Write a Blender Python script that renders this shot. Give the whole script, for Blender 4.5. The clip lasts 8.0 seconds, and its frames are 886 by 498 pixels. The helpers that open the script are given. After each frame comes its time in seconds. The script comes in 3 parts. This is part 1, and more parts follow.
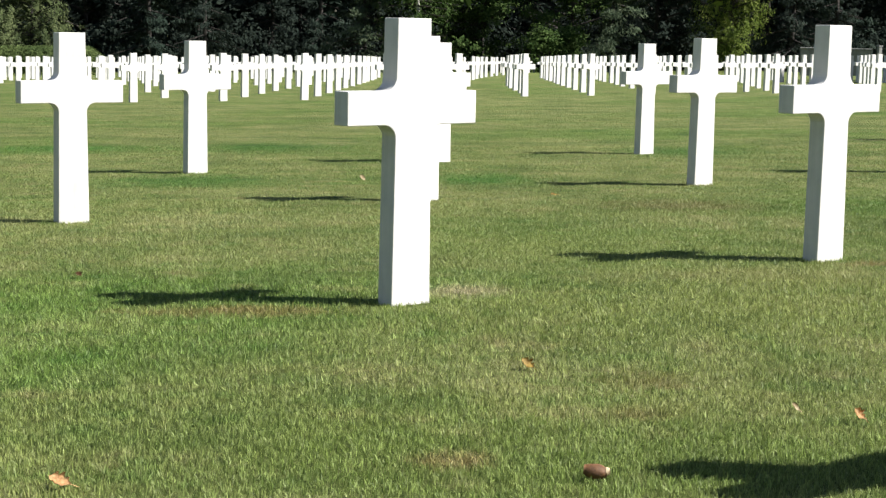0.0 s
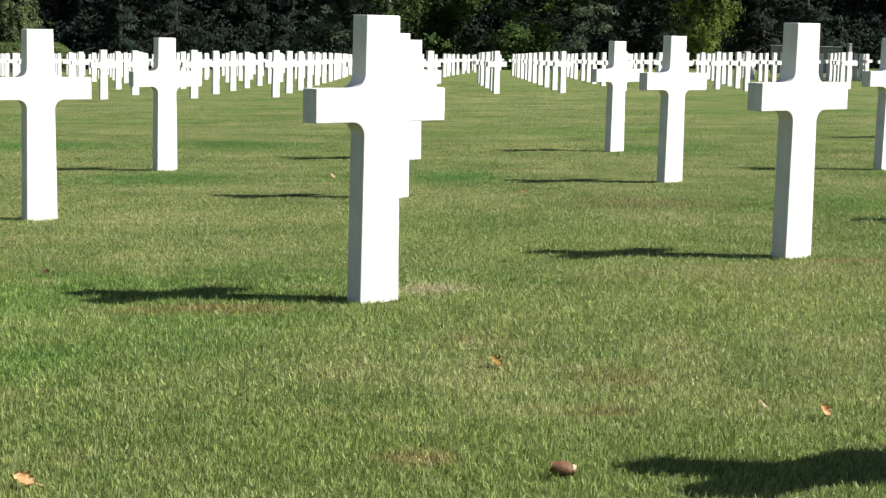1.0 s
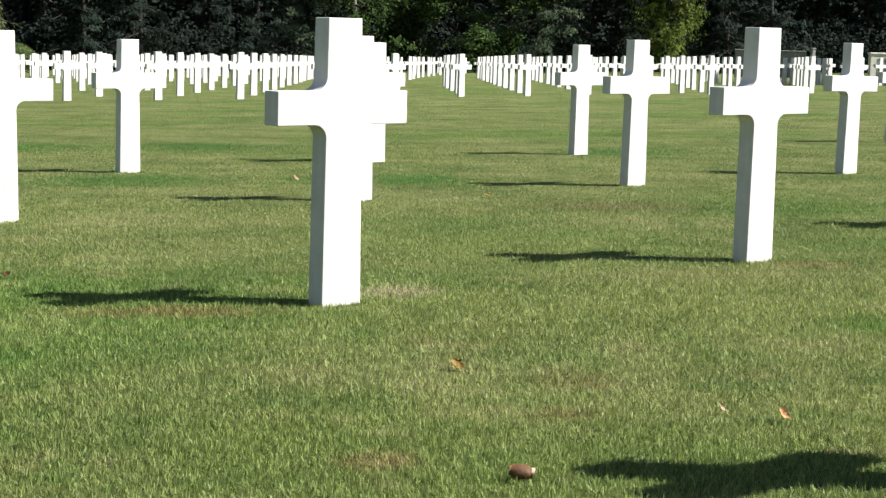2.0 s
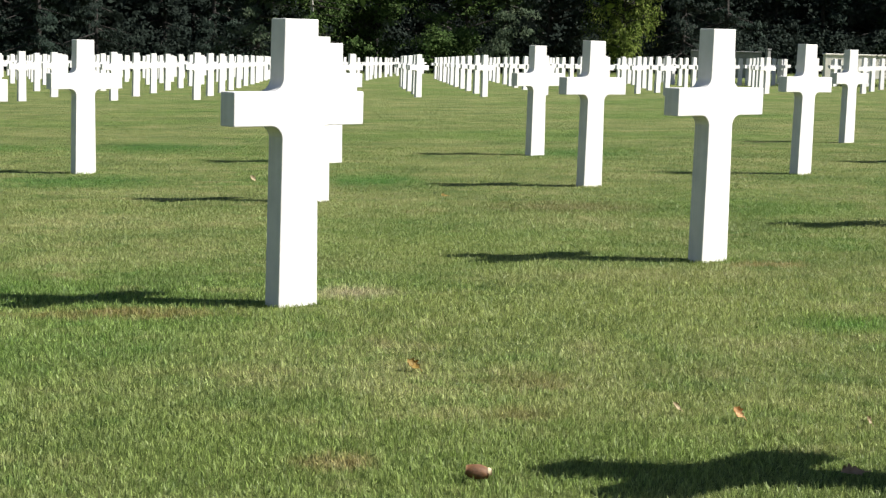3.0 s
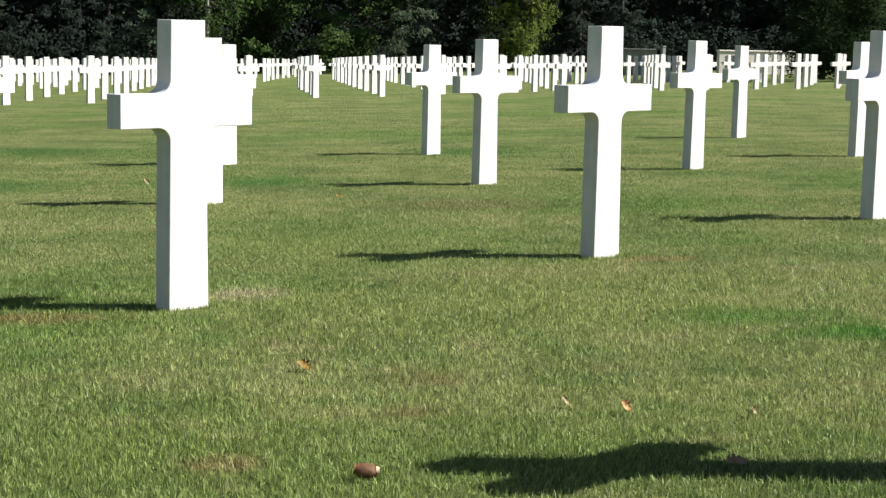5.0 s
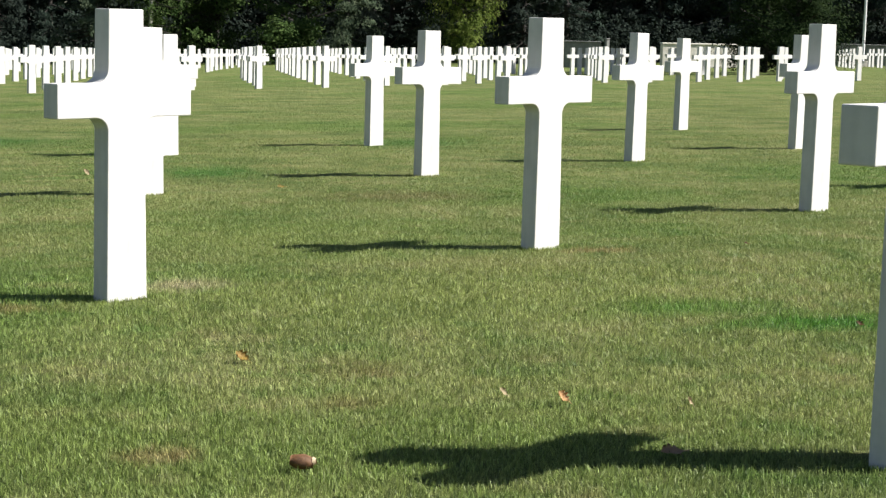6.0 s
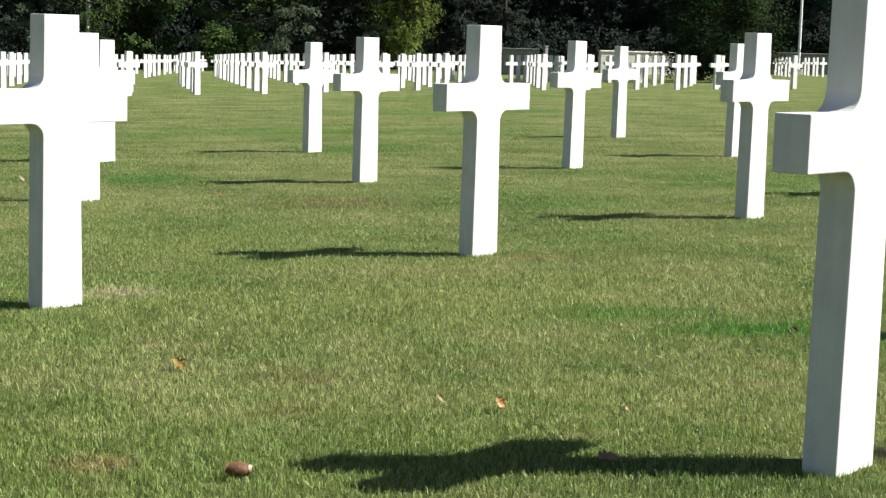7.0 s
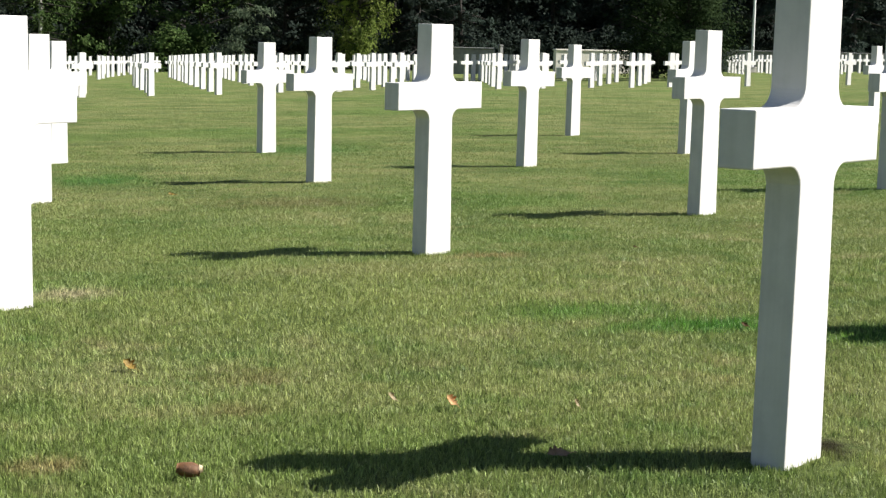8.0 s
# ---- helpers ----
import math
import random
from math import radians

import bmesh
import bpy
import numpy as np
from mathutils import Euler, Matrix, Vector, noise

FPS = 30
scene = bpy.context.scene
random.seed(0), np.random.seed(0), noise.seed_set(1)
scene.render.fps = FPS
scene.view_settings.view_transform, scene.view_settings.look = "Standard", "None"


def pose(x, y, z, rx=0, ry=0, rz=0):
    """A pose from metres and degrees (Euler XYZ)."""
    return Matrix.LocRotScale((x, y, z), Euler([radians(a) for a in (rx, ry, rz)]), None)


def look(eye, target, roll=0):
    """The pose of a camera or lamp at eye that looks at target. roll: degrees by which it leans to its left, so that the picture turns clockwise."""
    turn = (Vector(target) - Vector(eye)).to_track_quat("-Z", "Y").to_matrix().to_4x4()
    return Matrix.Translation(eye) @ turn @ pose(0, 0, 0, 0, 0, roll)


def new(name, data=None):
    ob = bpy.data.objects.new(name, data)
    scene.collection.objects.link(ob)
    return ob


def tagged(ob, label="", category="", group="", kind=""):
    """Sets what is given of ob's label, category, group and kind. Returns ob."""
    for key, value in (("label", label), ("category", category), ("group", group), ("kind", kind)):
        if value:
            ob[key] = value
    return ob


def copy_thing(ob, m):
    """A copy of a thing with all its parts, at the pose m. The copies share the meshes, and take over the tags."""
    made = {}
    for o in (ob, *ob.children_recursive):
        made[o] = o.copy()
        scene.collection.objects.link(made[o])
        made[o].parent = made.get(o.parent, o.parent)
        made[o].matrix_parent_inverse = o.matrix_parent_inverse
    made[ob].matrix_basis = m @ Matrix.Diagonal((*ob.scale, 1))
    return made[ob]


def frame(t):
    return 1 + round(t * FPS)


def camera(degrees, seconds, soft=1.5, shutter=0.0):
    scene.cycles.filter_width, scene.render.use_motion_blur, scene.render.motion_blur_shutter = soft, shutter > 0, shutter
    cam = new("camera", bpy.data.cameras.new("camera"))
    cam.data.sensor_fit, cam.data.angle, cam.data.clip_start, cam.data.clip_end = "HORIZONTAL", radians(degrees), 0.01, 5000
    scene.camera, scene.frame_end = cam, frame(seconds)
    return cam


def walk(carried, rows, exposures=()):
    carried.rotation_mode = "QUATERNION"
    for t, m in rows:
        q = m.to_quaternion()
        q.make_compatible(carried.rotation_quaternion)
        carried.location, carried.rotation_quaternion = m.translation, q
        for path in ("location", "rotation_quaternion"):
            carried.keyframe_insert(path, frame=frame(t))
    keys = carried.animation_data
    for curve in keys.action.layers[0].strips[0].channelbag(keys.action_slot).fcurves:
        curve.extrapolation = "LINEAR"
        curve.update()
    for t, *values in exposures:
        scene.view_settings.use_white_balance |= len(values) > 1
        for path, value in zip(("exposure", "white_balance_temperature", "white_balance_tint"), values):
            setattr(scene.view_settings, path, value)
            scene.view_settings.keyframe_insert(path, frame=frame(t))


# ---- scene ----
# ---------------------------------------------------------------- camera
cam = camera(29.4, 8.0, soft=1.35)
# seconds, eye x y z, yaw, pitch, roll
PATH = [
    (0.0, 0.0020, 0.0031, 0.9971, 0.201, -7.323, 1.247),
    (0.5, 0.0029, 0.0040, 0.9964, -0.307, -7.353, 1.337),
    (1.0, 0.0133, 0.0082, 0.9968, -0.761, -7.390, 1.333),
    (1.5, 0.0218, 0.0095, 0.9977, -1.353, -7.352, 1.338),
    (1.7, 0.0239, 0.0089, 0.9981, -1.587, -7.292, 1.450),
    (2.8, 0.0281, -0.0009, 1.0005, -3.068, -7.240, 1.690),
    (3.0, 0.0291, -0.0029, 1.0008, -3.398, -7.213, 1.659),
    (3.5, 0.0339, -0.0067, 1.0010, -4.344, -7.153, 1.703),
    (4.0, 0.0425, -0.0085, 1.0006, -5.267, -7.099, 1.606),
    (4.5, 0.0540, -0.0087, 0.9997, -5.921, -7.050, 1.232),
    (5.8, 0.0817, -0.0082, 0.9970, -8.304, -7.360, 1.307),
    (6.0, 0.0840, -0.0087, 0.9968, -8.664, -7.380, 1.394),
    (6.5, 0.0871, -0.0107, 0.9972, -9.828, -7.211, 1.634),
    (7.0, 0.0881, -0.0138, 0.9982, -10.742, -7.096, 1.677),
    (7.5, 0.0918, -0.0177, 0.9986, -11.622, -7.037, 1.676),
    (8.0, 0.1048, -0.0235, 0.9957, -12.204, -7.074, 1.343),
]


def aimed(x, y, z, yaw, pitch, roll):
    a, p = radians(yaw), radians(pitch)
    way = Vector((-math.sin(a) * math.cos(p), math.cos(a) * math.cos(p), math.sin(p)))
    return look((x, y, z), Vector((x, y, z)) + 2 * way, roll)


# the clip's camera closes a little in the middle of its turn
walk(cam, [(t, aimed(*row)) for t, *row in PATH], [(0.0, 1.19), (3.0, 1.19), (4.5, 1.12), (6.0, 1.13), (6.6, 1.21), (8.0, 1.18)])

# ---------------------------------------------------------------- light
SUN = Vector((1.20, -0.245, 1.145)).normalized()
world = bpy.data.worlds.new("sky")
scene.world = world
world.use_nodes = True
wn = world.node_tree
sky = wn.nodes.new("ShaderNodeTexSky")
sky.sky_type, sky.sun_disc = "NISHITA", False
sky.sun_elevation = math.asin(SUN.z)
sky.sun_rotation = math.atan2(SUN.x, SUN.y)
wn.nodes["Background"].inputs["Strength"].default_value = 0.041
wn.links.new(sky.outputs[0], wn.nodes["Background"].inputs["Color"])
sun_data = bpy.data.lights.new("sun", "SUN")
sun_data.energy, sun_data.angle, sun_data.color = 5.0, radians(0.53), (1.0, 0.96, 0.90)
sun = new("sun", sun_data)
sun.matrix_world = look((0, 0, 40), Vector((0, 0, 40)) - SUN)


# ---------------------------------------------------------------- materials
def material(name):
    m = bpy.data.materials.new(name)
    m.use_nodes = True
    t = m.node_tree
    return m, t, t.nodes["Principled BSDF"]


def node(t, kind, **inputs):
    n = t.nodes.new(kind)
    for k, v in inputs.items():
        n.inputs[k.replace("_", " ")].default_value = v
    return n


def ramp(t, source, stops):
    r = t.nodes.new("ShaderNodeValToRGB")
    while len(r.color_ramp.elements) < len(stops):
        r.color_ramp.elements.new(0.5)
    for e, (p, c) in zip(r.color_ramp.elements, stops):
        e.position, e.color = p, (*c, 1)
    t.links.new(source, r.inputs[0])
    return r.outputs[0]


def mixed(t, fac, a, b, blend="MIX"):
    m = t.nodes.new("ShaderNodeMix")
    m.data_type, m.blend_type = "RGBA", blend
    for value, socket in ((fac, m.inputs[0]), (a, m.inputs[6]), (b, m.inputs[7])):
        if isinstance(value, (int, float)):
            socket.default_value = value
        elif isinstance(value, tuple):
            socket.default_value = (*value, 1)
        else:
            t.links.new(value, socket)
    return m.outputs[2]


def noisy(t, scale, detail=4, rough=0.6, where=None):
    n = node(t, "ShaderNodeTexNoise", Scale=scale, Detail=detail, Roughness=rough)
    t.links.new(where or t.nodes.new("ShaderNodeNewGeometry").outputs["Position"], n.inputs["Vector"])
    return n.outputs["Fac"]


def bumped(t, bsdf, height, strength, distance):
    b = node(t, "ShaderNodeBump", Strength=strength, Distance=distance)
    t.links.new(height, b.inputs["Height"])
    t.links.new(b.outputs[0], bsdf.inputs["Normal"])


def lawn_colour(t, blades, spread=1.0):
    """Mown lawn: green, straw and dry patches at several scales; lush spots where the turf is thick."""
    g = t.nodes.new("ShaderNodeNewGeometry")
    flat = node(t, "ShaderNodeVectorMath")
    flat.operation = "MULTIPLY"
    flat.inputs[1].default_value = (1, 1, 0)
    t.links.new(g.outputs["Position"], flat.inputs[0])
    away = node(t, "ShaderNodeVectorMath")
    away.inputs[1].default_value = (37.31, 81.73, 0)
    t.links.new(flat.outputs[0], away.inputs[0])
    at = away.outputs[0]
    green = ramp(t, noisy(t, 1.1, 5, 0.62, at), ((0.30, (0.146, 0.195, 0.058)), (0.5, (0.202, 0.246, 0.076)), (0.70, (0.262, 0.286, 0.108))))
    # broad sheets of richer and of drier turf
    sheet = ramp(t, noisy(t, 0.24, 4, 0.6, at), ((0.38, (0.76, 0.94, 0.72)), (0.50, (1, 1, 1)), (0.62, (1.10, 1.06, 1.13))))
    green = mixed(t, 1.0, green, sheet, "MULTIPLY")
    straw = ramp(t, noisy(t, 2.3, 6, 0.7, at), ((0.55, (0, 0, 0)), (0.80, (1, 1, 1))))
    col = mixed(t, straw, green, (0.300, 0.272, 0.125))
    mottle = ramp(t, noisy(t, 4.6, 5, 0.66, at), ((0.34, (0.72, 0.87, 0.74)), (0.48, (1, 1, 1)), (0.66, (1.12, 1.07, 1.14))))
    col = mixed(t, 1.0, col, mottle, "MULTIPLY")
    # lush spots and two worn ones: x, y, half-width along x and y
    for x, y, rx, ry, colour in (
        (1.82, 5.80, 0.42, 0.24, (0.066, 0.200, 0.022)), (2.22, 5.38, 0.40, 0.20, (0.066, 0.200, 0.022)), (2.65, 5.05, 0.35, 0.22, (0.080, 0.185, 0.026)),
        (0.25, 13.0, 0.55, 0.8, (0.070, 0.180, 0.030)), (2.35, 16.9, 0.8, 1.0, (0.078, 0.175, 0.034)), (-2.0, 12.8, 0.9, 0.8, (0.085, 0.185, 0.034)),
        (-1.9, 17.8, 1.1, 1.2, (0.078, 0.175, 0.034)), (0.07, 6.62, 0.20, 0.20, (0.44, 0.38, 0.24)), (-0.75, 6.1, 0.45, 0.16, (0.24, 0.19, 0.075)),
        (1.35, 7.1, 0.9, 0.5, (0.262, 0.282, 0.100)), (0.5, 8.2, 0.9, 0.9, (0.225, 0.270, 0.082)),
        (0.55, 3.85, 0.95, 0.55, (0.172, 0.232, 0.062)), (-0.2, 3.9, 0.5, 0.5, (0.180, 0.235, 0.064)),
        (1.0, 6.1, 1.3, 0.7, (0.235, 0.272, 0.086)), (0.60, 4.75, 0.17, 0.13, (0.240, 0.222, 0.088)), (0.02, 3.78, 0.12, 0.10, (0.270, 0.215, 0.095)),
        (0.50, 4.30, 0.14, 0.10, (0.235, 0.220, 0.085)), (-4.0, 17.5, 1.2, 1.0, (0.070, 0.180, 0.030)), (1.45, 10.6, 0.7, 0.5, (0.21, 0.20, 0.08)), (1.95, 7.55, 0.25, 0.12, (0.27, 0.22, 0.09)), (1.82, 3.59, 0.085, 0.12, (0.045, 0.032, 0.018)),
    ):
        d = node(t, "ShaderNodeVectorMath")
        d.operation = "SUBTRACT"
        d.inputs[1].default_value = (x, y, 0)
        t.links.new(flat.outputs[0], d.inputs[0])
        s = node(t, "ShaderNodeVectorMath")
        s.operation = "MULTIPLY"
        s.inputs[1].default_value = (1 / rx, 1 / ry, 0)
        t.links.new(d.outputs[0], s.inputs[0])
        ln = node(t, "ShaderNodeVectorMath")
        ln.operation = "LENGTH"
        t.links.new(s.outputs[0], ln.inputs[0])
        wob = node(t, "ShaderNodeMath")
        wob.operation = "MULTIPLY_ADD"
        wob.inputs[1].default_value, wob.inputs[2].default_value = 2.6, -1.3
        t.links.new(noisy(t, 7.0, 5, 0.7, at), wob.inputs[0])
        add = node(t, "ShaderNodeMath")
        t.links.new(ln.outputs["Value"], add.inputs[0])
        t.links.new(wob.outputs[0], add.inputs[1])
        m = node(t, "ShaderNodeMapRange")
        m.inputs["From Min"].default_value, m.inputs["From Max"].default_value = 1.15, 0.25
        m.inputs["To Max"].default_value = 0.88
        t.links.new(add.outputs[0], m.inputs["Value"])
        col = mixed(t, m.outputs[0], col, colour)
    if blades:
        r = g.outputs["Random Per Island"]
        tint = ramp(t, r, tuple((p, tuple(1 + (v - 1) * spread for v in c)) for p, c in ((0.0, (0.52, 0.60, 0.50)), (0.5, (1.0, 1.0, 1.0)), (0.82, (1.26, 1.30, 1.18)), (0.97, (1.62, 1.66, 1.55)))))
        col = mixed(t, 1.0, col, tint, "MULTIPLY")
    return col, at


def grass_blade(name, spread):
    m, t, b = material(name)
    col, at = lawn_colour(t, True, spread)
    t.links.new(col, b.inputs["Base Color"])
    b.inputs["Roughness"].default_value = 0.55
    b.inputs["Specular IOR Level"].default_value = 0.35
    tr = node(t, "ShaderNodeBsdfTranslucent")
    t.links.new(col, tr.inputs["Color"])
    mx = node(t, "ShaderNodeMixShader", Fac=0.34)
    t.links.new(b.outputs[0], mx.inputs[1])
    t.links.new(tr.outputs[0], mx.inputs[2])
    t.links.new(mx.outputs[0], t.nodes["Material Output"].inputs["Surface"])
    return m


def turf():
    m, t, b = material("turf")
    col, at = lawn_colour(t, False)
    speck = ramp(t, noisy(t, 46.0, 5, 0.75, at), ((0.30, (0.45, 0.45, 0.42)), (0.52, (0.80, 0.82, 0.80)), (0.75, (1.15, 1.15, 1.1))))
    # farther off, broad mowing streaks, and shade bands of uneven ground in the colour
    broad = ramp(t, noisy(t, 0.9, 6, 0.72, at), ((0.36, (0.46, 0.54, 0.47)), (0.5, (0.76, 0.74, 0.76)), (0.66, (1.00, 0.90, 1.0))))
    col = mixed(t, 1.0, mixed(t, 1.0, col, speck, "MULTIPLY"), broad, "MULTIPLY")
    t.links.new(col, b.inputs["Base Color"])
    b.inputs["Roughness"].default_value = 0.9
    b.inputs["Specular IOR Level"].default_value = 0.1
    bumped(t, b, noisy(t, 60.0, 5, 0.8, at), 0.9, 0.03)
    return m


def marble():
    m, t, b = material("white marble")
    g = t.nodes.new("ShaderNodeTexCoord").outputs["Object"]
    vein = ramp(t, noisy(t, 7.0, 8, 0.7, g), ((0.35, (0.52, 0.515, 0.505)), (0.55, (0.585, 0.575, 0.565)), (0.8, (0.62, 0.605, 0.595))))
    # rain streaks run down the stone
    st = node(t, "ShaderNodeVectorMath")
    st.operation = "MULTIPLY"
    st.inputs[1].default_value = (46, 46, 1.6)
    t.links.new(g, st.inputs[0])
    streak = ramp(t, noisy(t, 1.0, 4, 0.6, st.outputs[0]), ((0.42, (1, 1, 1)), (0.75, (0.91, 0.915, 0.90))))
    rnd = t.nodes.new("ShaderNodeObjectInfo").outputs["Random"]
    tone = ramp(t, rnd, ((0.0, (0.97, 0.965, 0.97)), (1.0, (1, 1, 0.99))))
    col = mixed(t, 1.0, mixed(t, 1.0, vein, streak, "MULTIPLY"), tone, "MULTIPLY")
    t.links.new(col, b.inputs["Base Color"])
    b.inputs["Roughness"].default_value = 0.55
    b.inputs["Specular IOR Level"].default_value = 0.3
    bumped(t, b, noisy(t, 180.0, 4, 0.7, g), 0.12, 0.004)
    return m


def leafage(name, dark, mid, light, through_light=0.25):
    m, t, b = material(name)
    g = t.nodes.new("ShaderNodeNewGeometry")
    col = ramp(t, g.outputs["Random Per Island"], ((0.0, dark), (0.6, mid), (1.0, light)))
    patch = ramp(t, noisy(t, 0.9, 3, 0.6), ((0.35, (0.7, 0.75, 0.7)), (0.65, (1.2, 1.15, 1.1))))
    col = mixed(t, 1.0, col, patch, "MULTIPLY")
    t.links.new(col, b.inputs["Base Color"])
    b.inputs["Roughness"].default_value = 0.8
    b.inputs["Specular IOR Level"].default_value = 0.05
    tr = node(t, "ShaderNodeBsdfTranslucent")
    t.links.new(col, tr.inputs["Color"])
    mx = node(t, "ShaderNodeMixShader", Fac=through_light)
    t.links.new(b.outputs[0], mx.inputs[1])
    t.links.new(tr.outputs[0], mx.inputs[2])
    t.links.new(mx.outputs[0], t.nodes["Material Output"].inputs["Surface"])
    return m


def rough_stuff(name, a, b_, scale, rough=0.85, bump=0.4, distance=0.02):
    m, t, b = material(name)
    g = t.nodes.new("ShaderNodeTexCoord").outputs["Object"]
    col = ramp(t, noisy(t, scale, 6, 0.7, g), ((0.35, a), (0.65, b_)))
    t.links.new(col, b.inputs["Base Color"])
    b.inputs["Roughness"].default_value = rough
    bumped(t, b, noisy(t, scale * 3, 5, 0.7, g), bump, distance)
    return m


M_BLADE, M_SWARD = grass_blade("grass blade", 1.0), grass_blade("fine grass blade", 0.25)
M_TURF, M_MARBLE = turf(), marble()
# M_DARK and M_FIR have bluish haze and the wood's shade in their colour
M_DARK = leafage("haze-tinted dark foliage", (0.018, 0.026, 0.023), (0.023, 0.033, 0.028), (0.030, 0.041, 0.033))
M_FIR = leafage("haze-tinted fir needles", (0.017, 0.027, 0.023), (0.023, 0.035, 0.028), (0.031, 0.045, 0.035), 0.15)
M_SPRUCE = leafage("grey-green needles", (0.034, 0.050, 0.032), (0.056, 0.078, 0.048), (0.086, 0.110, 0.070), 0.15)
M_WILLOW = leafage("grey-green hanging leaves", (0.055, 0.075, 0.032), (0.085, 0.110, 0.050), (0.125, 0.150, 0.078), 0.3)
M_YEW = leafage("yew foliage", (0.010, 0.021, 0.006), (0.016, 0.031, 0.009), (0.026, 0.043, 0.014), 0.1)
M_MID = leafage("broad leaves", (0.025, 0.050, 0.014), (0.050, 0.085, 0.024), (0.085, 0.125, 0.045))
M_BRIGHT = leafage("yellow-green leaves", (0.060, 0.095, 0.018), (0.110, 0.150, 0.032), (0.170, 0.205, 0.060), 0.35)
M_HEDGE = leafage("clipped hedge leaves", (0.055, 0.080, 0.028), (0.070, 0.100, 0.036), (0.086, 0.118, 0.044), 0.2)
M_BARK = rough_stuff("bark", (0.012, 0.010, 0.009), (0.032, 0.027, 0.023), 6, 0.9, 0.8, 0.05)
M_BIRCH = rough_stuff("birch bark", (0.16, 0.15, 0.13), (0.50, 0.49, 0.46), 5, 0.8, 0.4, 0.02)
M_STONE = rough_stuff("pale limestone", (0.50, 0.47, 0.41), (0.66, 0.63, 0.57), 4, 0.8, 0.4, 0.02)
# wall stone in a darker tone that stands for the trees' shade
M_SHADE_GREY = rough_stuff("shade-greyed stone", (0.14, 0.14, 0.14), (0.22, 0.22, 0.21), 4, 0.85, 0.4, 0.02)
M_POLE = rough_stuff("white painted metal", (0.62, 0.63, 0.64), (0.75, 0.76, 0.77), 9, 0.4, 0.05, 0.002)
M_UMBER = rough_stuff("flat brown leaf", (0.23, 0.15, 0.09), (0.36, 0.25, 0.16), 40, 0.7, 0.4, 0.003)
M_GOLD = rough_stuff("yellow leaf", (0.26, 0.16, 0.03), (0.42, 0.29, 0.07), 40, 0.6, 0.5, 0.003)
M_LEAF = rough_stuff("dry leaf", (0.50, 0.27, 0.11), (0.72, 0.46, 0.23), 40, 0.6, 0.5, 0.003)
M_BROWN = rough_stuff("brown curled leaf", (0.066, 0.029, 0.010), (0.160, 0.072, 0.024), 40, 0.7, 0.5, 0.003)
M_TAN = rough_stuff("pale dead leaf", (0.34, 0.26, 0.15), (0.52, 0.42, 0.27), 40, 0.7, 0.4, 0.003)


# ---------------------------------------------------------------- helpers for meshes
def ground_z(x, y):
    return 0.0224 * x - 0.0161 * (y - 5.0)


def mesh_object(name, verts, faces, mat, smooth=False):
    me = bpy.data.meshes.new(name)
    me.from_pydata(verts, [], faces)
    me.materials.append(mat)
    if smooth:
        me.polygons.foreach_set("use_smooth", [True] * len(me.polygons))
    me.update()
    return new(name, me)


def fast_mesh(name, verts, corners, size, mat):
    """One mesh from arrays: verts (n, 3) and the corners of faces that all have the same size."""
    me = bpy.data.meshes.new(name)
    count = len(corners) // size
    me.vertices.add(len(verts))
    me.vertices.foreach_set("co", np.asarray(verts, np.float32).ravel())
    me.loops.add(len(corners))
    me.loops.foreach_set("vertex_index", np.asarray(corners, np.int32))
    me.polygons.add(count)
    me.polygons.foreach_set("loop_start", np.arange(0, count * size, size, dtype=np.int32))
    me.update(calc_edges=True)
    me.materials.append(mat)
    return new(name, me)


def part(name, bm, mat, parent, label=""):
    me = bpy.data.meshes.new(name)
    bm.to_mesh(me)
    bm.free()
    me.materials.append(mat)
    ob = new(name, me)
    ob.parent = parent
    return tagged(ob, label)


def unit(a):
    return a / (np.linalg.norm(a, axis=1, keepdims=True) + 1e-9)


def ribbon_leaves(rng, centres, spread, size, droop=0.0, outward=None, slim=0.42, stray=0.35):
    """Leaf-shaped four-cornered blades, scattered round the centres and turned outward: verts and corners."""
    n = len(centres)
    off = rng.normal(0, 1, (n, 3))
    c = centres + off * spread
    face = unit(off * 0.3 + rng.normal(0, stray, (n, 3)) + (0 if outward is None else outward))
    a = rng.normal(0, 1, (n, 3))
    a[:, 2] -= droop
    a = unit(a - face * (a * face).sum(1, keepdims=True))
    b = np.cross(face, a)
    s = (size * rng.uniform(0.6, 1.4, n))[:, None]
    v = np.stack([c - a * s, c + b * s * slim, c + a * s, c - b * s * slim], 1).reshape(-1, 3)
    return v, np.arange(4 * n)


# ---------------------------------------------------------------- ground
def build_ground():
    rng = np.random.default_rng(4)
    xs = np.concatenate([np.linspace(-900, -60, 8), np.linspace(-40, 60, 51), np.linspace(80, 900, 8)])
    ys = np.concatenate([np.linspace(-900, -30, 8), np.linspace(-10, 120, 66), np.linspace(150, 900, 8)])
    verts = [(x, y, ground_z(max(-80, min(90, x)), max(-60, min(150, y)))) for y in ys for x in xs]
    w = len(xs)
    faces = [(j * w + i, j * w + i + 1, (j + 1) * w + i + 1, (j + 1) * w + i) for j in range(len(ys) - 1) for i in range(w - 1)]
    return tagged(mesh_object("ground", verts, faces, M_TURF), "mown green lawn with straw-coloured dry patches", "lawn", kind="structure")


build_ground()


# ---------------------------------------------------------------- crosses
CROSS_H, FOOT_W, HEAD_W, DEEP, ARM, ARM_LOW, ARM_HIGH, COVE = 1.07, 0.182, 0.155, 0.085, 0.602, 0.678, 0.803, 0.052


